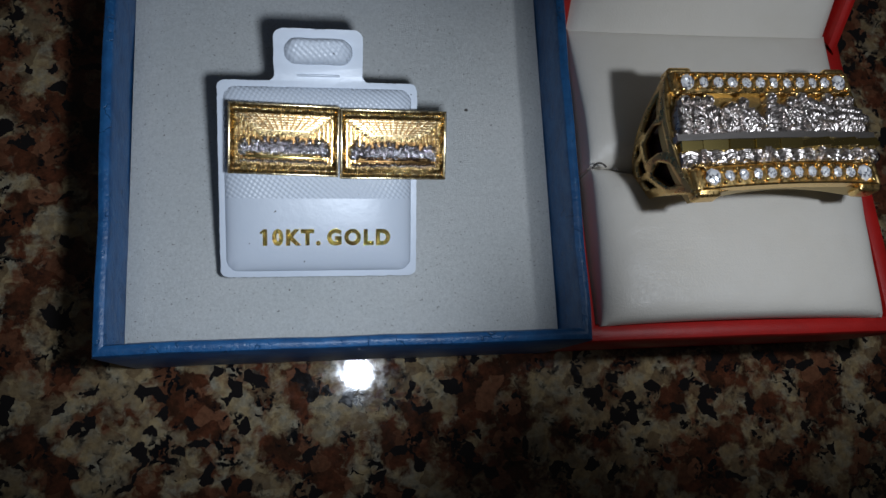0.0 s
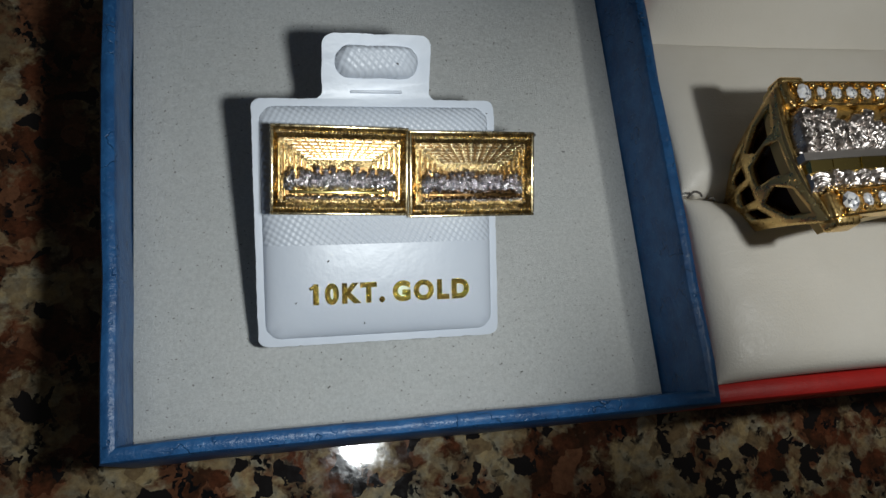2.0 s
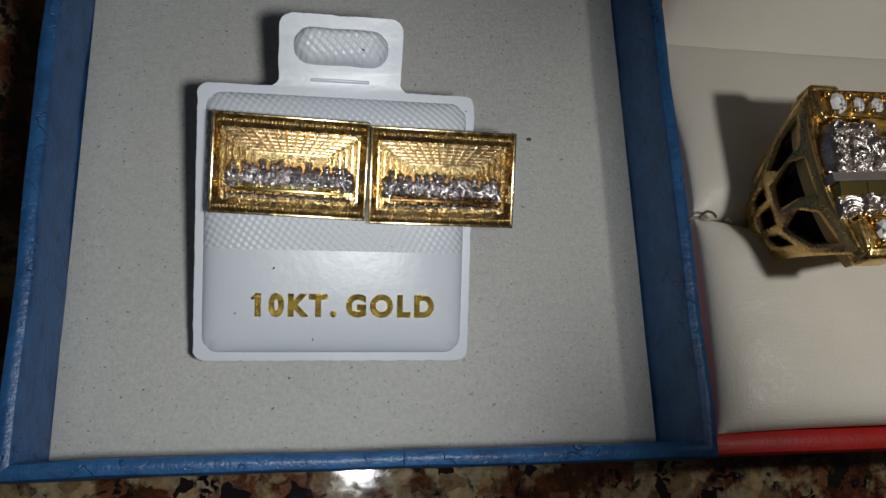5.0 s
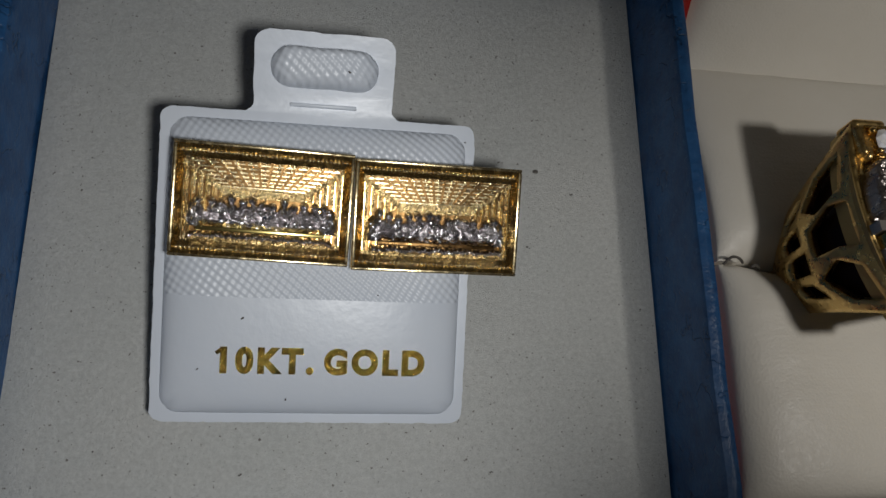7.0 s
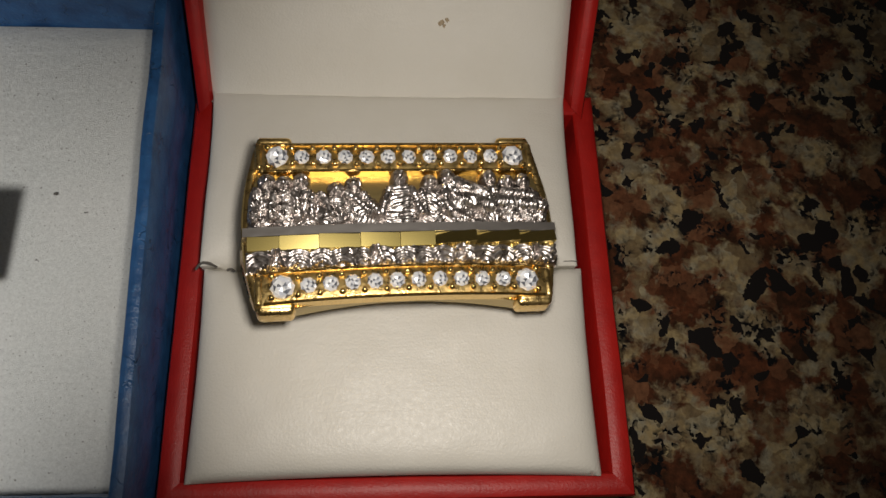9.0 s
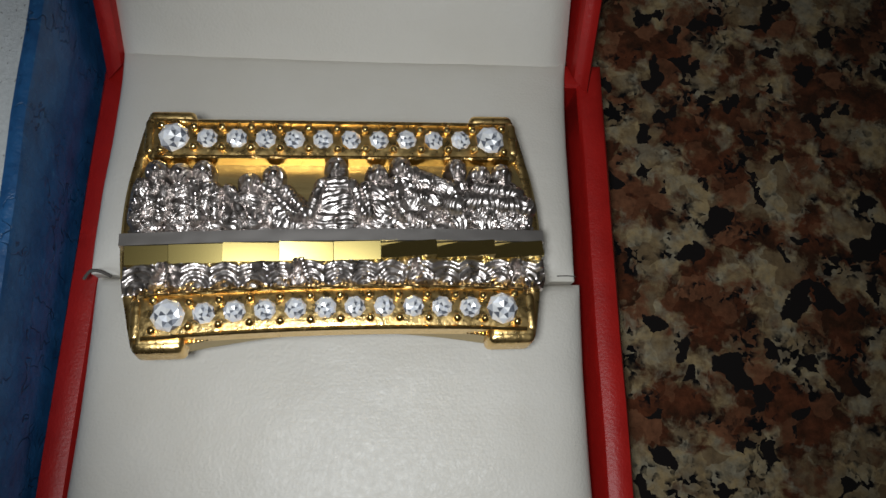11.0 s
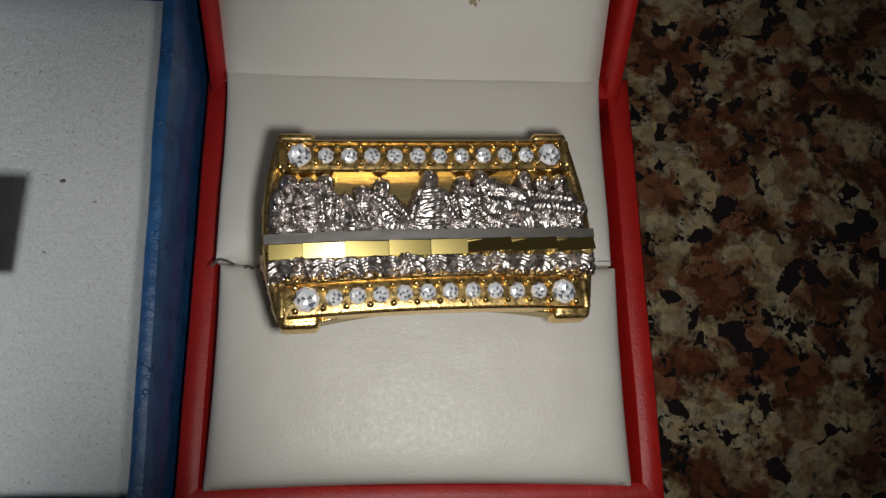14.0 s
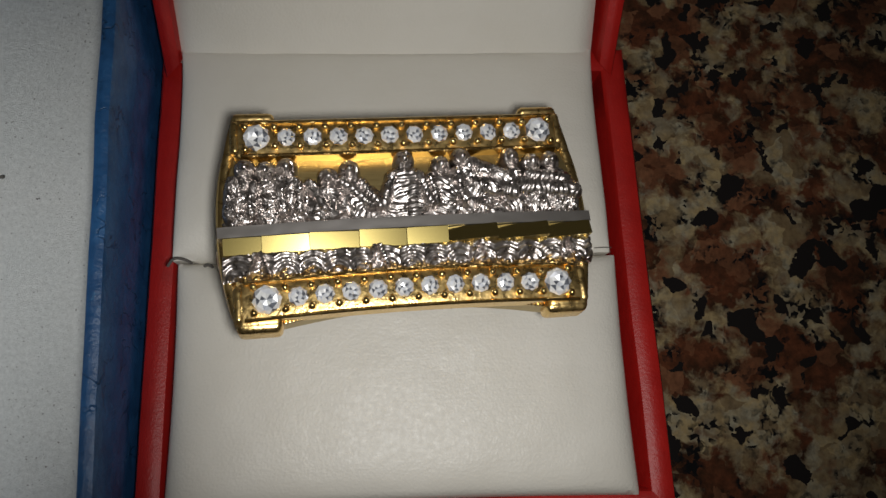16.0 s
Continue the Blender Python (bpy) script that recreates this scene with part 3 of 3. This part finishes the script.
for k in (1, 2, 3):
    part("lid_wall", place(open_tray(RX0 + 0.5, RX1 - 1.6, -3.0, 50, 0.6, 2.0, -8.0, 0.8, 0.1, z0=-10.0, side=k), LID), RED, lid)


def lining(u, v):
    a = 2 * u - 1
    x = 3.8 + 45.2 * u + (-0.8 if a > 0 else 0.8) * math.sin(math.pi * v) * abs(a) ** 3
    y = 49.5 * v - 1.6
    side = (1 - abs(a) ** 12) ** 0.5
    return (x, y, -0.9 + 1.9 * side * (1 - max(0, 2 * v - 1) ** 14) ** 0.5 + 0.15 * fbm(x, y, 9, 0.12))


part("lid_lining", place(solid_sheet(40, 40, lining, lambda c: (c.x, c.y, -6.0)), LID), CREAM, lid, "cream leatherette lid lining")
for k, (x, y) in enumerate(((32.6, 9.6), (33.2, 9.9), (32.9, 9.2))):
    fleck(LID @ Vector((x, y, 1.02)), (0.42, 0.30, 0.26)[k], lid, "smudge").data.materials[0] = SMUDGE


def hair(points, r, parent, label):
    """A fine thread through the given points; also draws the slit's dark shade line."""
    curve = bpy.data.curves.new("thread_and_slit_shade", "CURVE")
    curve.dimensions, curve.bevel_depth, curve.bevel_resolution = "3D", r * MM, 2
    s = curve.splines.new("NURBS")
    s.points.add(len(points) - 1)
    s.use_endpoint_u, s.order_u = True, 3
    for p, q in zip(s.points, points):
        p.co = (*((Vector(q) - base_of(parent)) * MM), 1)
    curve.materials.append(SPECK)
    ob = new("thread_and_slit_shade", curve)
    ob.parent = parent
    return tagged(ob, label)


hair([(5.0, 25.2, 19.4), (5.5, 25.8, 19.9), (6.1, 25.9, 19.9), (6.8, 25.7, 19.7), (7.2, 25.5, 19.2)], 0.14, ring_box, "dark loose thread end and painted slit shade")
hair([(8.3, 25.2, 18.9), (8.7, 25.5, 19.1), (9.1, 25.1, 18.8)], 0.15, ring_box, "dark loose thread end and painted slit shade")
# no thread here: a sunken dark strand that paints the slit's line of shade
hair([(46.4, 26.25, 18.85), (47.4, 26.3, 18.95), (48.1, 26.25, 18.8)], 0.05, ring_box, "dark loose thread end and painted slit shade")


# ---- the ring ----
RING = Matrix.Translation((27.55, 27.45, 30.1)) @ Matrix.Rotation(radians(3.6), 4, "Z") @ Matrix.Rotation(radians(-7.0), 4, "X") @ Matrix.Rotation(radians(5.0), 4, "Y")
STRETCH = Matrix.Diagonal((1.05, 1.10, 1.1, 1))
TURN, RING = RING, RING @ STRETCH
ring = thing("finger_ring", (27.4, 26.5, 16), "heavy two-tone gold ring with clear stones, standing in cream cushion", "ring")


def arch(x):
    return -0.5 * (x / 13.5) ** 2


def face(u, v):
    """Top of the setting: u along, v across, both from 0 to 1."""
    a, b = 2 * u - 1, 2 * v - 1
    y = b * (8.55 - 1.35 * (1 - a * a) ** 1.2)
    x = a * (13.3 + 1.7 * (1 - abs(b) ** 2.2))
    return (x, y, arch(x))


part("setting", place(solid_sheet(44, 20, face, lambda c: (c.x * 0.985, c.y * 0.97, c.z - 2.6)), RING), BRUSHED, ring, "waisted brushed gold face of the ring")
for side in (1, -1):
    yc = 6.02 if side > 0 else -6.25

    def rail(u, v):
        a, b = 2 * u - 1, 2 * v - 1
        x = a * 12.0
        return (x, yc + b * 1.25 + side * 0.25 * a * a, arch(x) + 0.95 - 0.10 * abs(b) ** 6)

    r = part("stone_rail", place(solid_sheet(40, 6, rail, lambda c: (c.x, c.y, c.z - 1.2)), RING), SATIN, ring, "raised gold channel holding clear stones")
    for lip_y in (-1.38, 1.38):
        strip = solid_sheet(40, 3, lambda u, v: ((2 * u - 1) * 12.9, yc + lip_y + 0.28 * (v - 0.5) + side * 0.25 * (2 * u - 1) ** 2, arch((2 * u - 1) * 12.9) + 1.02 + 0.12 * math.sin(math.pi * v)), lambda c: (c.x, c.y, c.z - 1.2))
        part("rail_lip", place(strip, RING), GOLD, ring)
    edge = bmesh.new()
    for i in range(84):
        x = -12 + 24 * i / 83
        y = side * (8.42 - 1.3 * (1 - (x / 13.2) ** 2) ** 1.2)
        ball((x, y, arch(x) + 0.06), 0.17, edge, 0.7, 4, 6)
    tagged(part("rim_bead", place(edge, RING), GOLD, ring), kind="stuff")
    for sx in (-1, 1):
        x = sx * 11.9
        y = side * (abs(yc) + 0.45)
        b = box(x - 1.6, x + 1.75, y - 1.75, y + 1.75, arch(x) - 1.8, arch(x) + 0.78, 0.5, 4)
        part("corner_block", place(b, RING), SATIN, ring, "polished gold corner block")
        lip = box(x - 1.7, x + 1.7, side * 8.2 - 0.5, side * 8.2 + 0.5, arch(x) - 1.7, arch(x) + 0.72, 0.48, 4)
        part("corner_lip", place(lip, RING), SATIN, ring)
        lip = box(sx * 13.35 - 0.4, sx * 13.35 + 0.4, y - 1.3, y + 1.5, arch(x) - 1.6, arch(x) + 0.86, 0.38, 4)
        part("corner_lip", place(lip, RING), SATIN, ring)


def brilliant(r, seed):
    """A round cut stone: table, star, kite and girdle facets over a pavilion, each facet by itself."""
    bm = bmesh.new()
    rnd = random.Random(seed)
    n = 8

    def circle(k, z, turn, wild):
        return [Vector((k * r * math.cos(2 * math.pi * (i + turn) / n), k * r * math.sin(2 * math.pi * (i + turn) / n), (z + rnd.uniform(-wild, wild)) * r)) for i in range(n)]

    mid = Vector((0, 0, 0.34 * r))
    one, two, three = circle(0.42, 0.36, 0, 0.08), circle(0.74, 0.25, 0.5, 0.08), circle(1.0, 0.0, 0, 0.0)
    tip = Vector((0, 0, -0.8 * r))
    for i in range(n):
        j = (i + 1) % n
        for tri in ((mid, one[i], one[j]), (one[i], two[i], one[j]), (one[j], two[i], two[j]), (two[i], three[i], three[j]), (two[i], three[j], two[j]), (three[i], tip, three[j])):
            bm.faces.new([bm.verts.new(q) for q in tri])
    return bm


stones = random.Random(5)
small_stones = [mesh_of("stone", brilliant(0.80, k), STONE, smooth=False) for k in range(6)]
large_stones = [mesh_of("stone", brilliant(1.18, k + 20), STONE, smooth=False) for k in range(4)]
prong_mesh = mesh_of("prong", ball((0, 0, 0), 0.34, None, 1.1), GOLD)
origin = Matrix.Translation(-Vector((27.4, 26.5, 16)))


def set_piece(name, data, where, turn=0.0, tilt=0.0, tip=0.0, lean=0.0):
    ob = new(name, data)
    ob.parent = ring
    m = origin @ TURN @ Matrix.Translation(STRETCH @ Vector(where)) @ Matrix.Rotation(tip, 4, "X") @ Matrix.Rotation(lean, 4, "Y") @ Matrix.Rotation(turn, 4, "Z") @ Matrix.Rotation(tilt, 4, "X")
    m.translation *= MM
    ob.matrix_basis = m
    return ob


for side in (1, -1):
    yc = 6.02 if side > 0 else -6.25
    end = 11.55 if side > 0 else 11.25
    xs = [-end] + [(end - 2.3) * (-1 + 2 * i / 9) for i in range(10)] + [end]
    for i, x in enumerate(xs):
        big = i in (0, 11)
        y = yc + side * 0.25 * (x / 12) ** 2
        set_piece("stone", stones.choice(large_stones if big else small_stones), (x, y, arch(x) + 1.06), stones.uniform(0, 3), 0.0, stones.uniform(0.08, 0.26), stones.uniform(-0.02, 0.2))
        if i < 11:
            gap = (x + xs[i + 1]) / 2 + (0.2 if i == 0 else -0.2 if i == 10 else 0)
            for dy in (-0.78, 0.78):
                set_piece("prong", prong_mesh, (gap, y + dy, arch(gap) + 1.12))
    for sx in (-1, 1):
        for dx, dy in ((0.95, 0.95), (0.95, -0.95)):
            set_piece("prong", prong_mesh, (sx * (end + dx), yc + dy + side * 0.2, arch(11) + 1.05))

# the white gold scene: plain rounded forms side by side behind a long table
# each form: head x and y, lean of the body, half width, slant of its folds
FORMS = [(-12.6, 4.1, -0.3, 1.1, 1.4), (-11.0, 3.8, 0.2, 1.0, 1.7), (-9.4, 4.0, 0.3, 1.2, 1.3), (-6.2, 2.9, -0.6, 1.5, 0.5), (-4.5, 3.5, 0.8, 1.4, 2.3), (-0.1, 4.2, 0.0, 1.7, 1.57), (2.8, 3.6, 0.3, 1.3, 1.1), (4.6, 4.3, 0.7, 1.5, 2.2), (8.7, 4.2, 0.2, 0.9, 0.2), (10.5, 3.7, 0.3, 1.2, 0.9), (12.2, 3.9, 0.6, 1.3, 2.0)]
SLEEVES = [(-7.6, 2.0, -6.6, 0.2, 0.55), (-5.2, 2.2, -3.0, 0.2, 0.5), (-3.6, 2.0, -2.3, 0.1, 0.45), (-1.2, 2.4, -2.0, 0.2, 0.5), (1.0, 2.4, 1.8, 0.2, 0.5), (1.9, 2.2, 2.2, 0.3, 0.5), (5.4, 3.2, 8.4, 1.9, 0.75), (4.2, 2.6, 4.4, 0.3, 0.55), (6.0, 1.6, 8.6, 1.0, 0.8), (8.6, 1.5, 13.9, 1.0, 0.75), (10.2, 2.3, 13.2, 1.9, 0.6), (-13.6, 2.6, -13.8, 0.2, 0.6), (-12.0, 2.2, -12.2, 0.2, 0.55), (-10.0, 2.4, -9.7, 0.2, 0.6), (-8.6, 2.2, -8.5, 0.2, 0.5)]
blobs = []  # x, y, radius x, radius y, height, fold angle or None
for hx, hy, tilt, half, slant in FORMS:
    hy *= 0.9
    blobs += [(hx, hy - 0.08, 0.52, 0.62, 2.05, None), (hx, hy, 0.88, 0.88, 1.75, 0.2), (hx + 0.3 * tilt, hy - 1.35, half * 1.0, 0.9, 1.6, slant), (hx + tilt, hy - 2.3, half * 1.2, 1.3, 1.5, slant + 0.3), (hx + tilt, 0.3, half * 1.25, 1.2, 1.15, slant)]
for k in range(17):
    blobs.append((-13.2 + 1.62 * k, 0.05 + 0.15 * math.sin(k * 2.1), 0.36, 0.34, 1.35, None))
blobs += [(0, -0.3, 14.5, 1.0, 0.7, None), (-10.8, 1.0, 3.5, 1.6, 0.9, 1.5), (9.8, 0.8, 4.8, 1.4, 0.9, 1.2)]


def scene_height(x, y):
    best, slant, level = -1.0, None, 0.0
    for cx, cy, rx, ry, h, s in blobs:
        d = ((x - cx) / rx) ** 2 + ((y - cy) / ry) ** 2
        if d < 1:
            z = h * (0.35 + 0.65 * math.sqrt(1 - d))
            if z > best:
                best, slant = z, s
    for x0, y0, x1, y1, w in SLEEVES:
        dx, dy = x1 - x0, y1 - y0
        k = min(1.0, max(0.0, ((x - x0) * dx + (y - y0) * dy) / (dx * dx + dy * dy)))
        d = math.hypot(x - x0 - k * dx, y - y0 - k * dy) / w
        if d < 1:
            z = 0.9 + 0.85 * math.sqrt(1 - d * d)
            if z > best:
                best, slant = z, math.atan2(dy, dx)
    return best, slant


def scene_relief(u, v):
    x, y = -14.6 + 29.2 * u, -0.95 + 6.0 * v
    h, slant = scene_height(x, y)
    if h < 0 or abs(x) > 14.6 - 0.06 * (y + 0.5) ** 2:
        return (x, y, arch(x) - 0.6)
    if slant is not None:
        slant += 0.35 * fbm(x, y, 3, 0.9)
        h += 0.05 * math.sin(15.0 * (x * math.cos(slant) + y * math.sin(slant)))
    return (x, y, arch(x) + 0.1 + h * 0.95 + 0.07 * fbm(x, y, 8, 2.2))


part("figure_relief", place(grid(470, 92, scene_relief), RING), SILVER, ring, "white gold relief of plain seated forms")


def foot_relief(u, v):
    x, y = -14.5 + 29.2 * u, -4.8 + 1.9 * v
    wave = math.sin(x * 2.3 + 1.5 * fbm(x, y, 2, 0.5)) * 0.12 + 0.10 * fbm(x, y, 3, 1.2) + 0.09 * math.sin(12.0 * math.hypot((x + 60) % 1.9 - 0.95, y + 4.7)) + 0.06 * fbm(x, y, 13, 2.6)
    trestle = 0.0
    for c in (-11.8, -2.8, 5.2, 12.6):
        for s in (-1, 1):
            d = abs((x - c) - s * (0.2 + 0.55 * (1 - v)))
            trestle = max(trestle, 0.5 * (1 - smooth_step(0.12, 0.26, d)))
    low = -0.5 * (1 - smooth_step(0, 0.22 + 0.12 * math.sin(x * 3), v))
    return (x, y, arch(x) + 0.8 + wave + trestle + low)


part("foot_relief", place(solid_sheet(320, 24, foot_relief, lambda c: (c.x, c.y, -0.9)), RING), SILVER, ring, "white gold relief under the long table")
part("ledge", place(solid_sheet(60, 3, lambda u, v: (-14.8 + 29.7 * u, -1.64 + 0.85 * v, arch(-14.8 + 29.7 * u) + 1.12 + 0.03 * fbm(u * 45, v * 2, 2)), lambda c: (c.x, c.y, -0.9)), RING), LEDGE, ring)
toes = bmesh.new()
for k in range(34):
    x = -12.8 + 25.6 * k / 33
    ball((x, -4.82 + 0.12 * math.sin(k * 1.9), arch(x) + 0.55), 0.30 + 0.06 * math.sin(k * 2.7), toes, 0.8, 5, 8)
tagged(part("toe_bead", place(toes, RING), GOLD, ring, "uneven row of small gold beads"), kind="stuff")
facets = random.Random(2)
x = -14.4
for i, w in enumerate((2.9, 3.6, 3.8, 3.7, 3.3, 3.9, 4.2, 3.6)):
    tilt, lean = (0.33 + 0.05 * (i % 2), facets.uniform(-0.25, 0.15)) if i < 5 else (facets.uniform(-0.4, -0.25), facets.uniform(0.3, 0.8))
    f = box(x + 0.02, x + w - 0.02, -2.92, -1.72, -0.6, 0, 0.05, 1)
    for v in f.verts:
        if v.co.z > -0.2:
            v.co.z = arch(x + w / 2) + 1.25 + tilt * (v.co.y + 1.72) * 0.8 + lean * (v.co.x - x - w / 2) * 0.25 - 0.1
    part("table_facet", place(f, RING), MIRROR, ring, "mirror-polished cut facet", smooth=False)
    x += w


# shoulders with cut-out cells, and the band down into the slit
def shoulder_point(s, a, b, lift=0.0):
    """a across from -1 to 1, b from the face (0) down to the slit (1)."""
    y = a * (8.2 * (1 - b) + 3.0 * b) * (1 - 0.05 * math.sin(math.pi * b))
    x = 14.4 - 1.2 * abs(a) ** 2 * (1 - b) + 1.3 * math.sin(math.pi * min(1, b * 0.9)) * (1 - 0.6 * a * a) - 2.8 * b * b + lift
    return (s * x, y, -0.6 - 14.5 * b + 0.5 * a * a)


CELLS = [
    [(-0.85, 0.10), (-0.45, 0.12), (-0.30, 0.26), (-0.52, 0.42), (-0.84, 0.30)],
    [(-0.24, 0.08), (0.26, 0.08), (0.36, 0.22), (0.20, 0.38), (-0.20, 0.38), (-0.18, 0.20)],
    [(0.44, 0.12), (0.85, 0.10), (0.84, 0.30), (0.54, 0.42), (0.34, 0.30)],
    [(-0.80, 0.42), (-0.56, 0.50), (-0.50, 0.66), (-0.76, 0.62)],
    [(-0.38, 0.46), (-0.04, 0.44), (-0.02, 0.64), (-0.36, 0.66)],
    [(0.08, 0.46), (0.42, 0.48), (0.40, 0.68), (0.10, 0.64)],
    [(0.56, 0.50), (0.80, 0.42), (0.76, 0.62), (0.50, 0.66)],
]
for s in (-1, 1):
    lattice = bmesh.new()
    loops = [[(-1, 0), (-0.5, 0), (0, 0), (0.5, 0), (1, 0), (1, 0.33), (1, 0.66), (1, 1), (0.33, 1), (-0.33, 1), (-1, 1), (-1, 0.66), (-1, 0.33)], *CELLS]
    edges = []
    for loop in loops:
        vs = [lattice.verts.new((p, q, 0)) for p, q in loop]
        edges += [lattice.edges.new((vs[i], vs[(i + 1) % len(vs)])) for i in range(len(vs))]
    bmesh.ops.triangle_fill(lattice, edges=edges, use_beauty=True)
    bmesh.ops.subdivide_edges(lattice, edges=lattice.edges[:], cuts=2, use_grid_fill=True)
    for v in lattice.verts:
        v.co = RING @ Vector(shoulder_point(s, v.co.x, v.co.y))
    shoulder = part("shoulder", lattice, SATIN, ring, "polished gold shoulder with dark cut-out cells")
    thick = shoulder.modifiers.new("thickness", "SOLIDIFY")
    thick.thickness, thick.offset = 0.9 * MM, 0.0
    # added dark sheet: gives the open cells their inner shade by colour
    part("cell_shade_sheet", place(grid(14, 14, lambda u, v: shoulder_point(s, 1.94 * u - 0.97, v, -0.8)), RING), CELL_SHADE, ring, "dark added sheet, painted shade inside the cells")
band = bmesh.new()
loops = []
for i in range(25):
    a = math.pi * i / 24
    loops.append([band.verts.new((27.4 + r * math.cos(a), SLIT + y, 15.8 - 0.62 * r * math.sin(a))) for r, y in ((12.2, -2.9), (12.2, 2.9), (10.6, 2.9), (10.6, -2.9))])
for a, b in zip(loops, loops[1:]):
    for i in range(4):
        band.faces.new((a[i], a[(i + 1) % 4], b[(i + 1) % 4], b[i]))
part("band", band, GOLD, ring)


# ---- lint on the pad ----
forms = random.Random(11)


def lint(x, y, size):
    ob = thing("lint_speck", (x, y, PAD), "tiny dark speck of lint on the pale pad", "lint", "lint specks")
    bm = bmesh.new()
    for k in range(3):
        ball((x + forms.uniform(-size, size), y + forms.uniform(-size, size) * 0.5, PAD + 0.12), size * forms.uniform(0.4, 0.7), bm, 0.6, 4, 6)
    part("fluff", bm, SPECK, ob)


for x, y, size in ((-12.4, 35.3, 0.35), (-13.6, 27.2, 0.16), (-8.8, 33.0, 0.2), (-52.0, 8.0, 0.12), (-40.0, 6.0, 0.12), (-30.0, 7.0, 0.1), (-18.0, 6.0, 0.12)):
    lint(x, y, size)
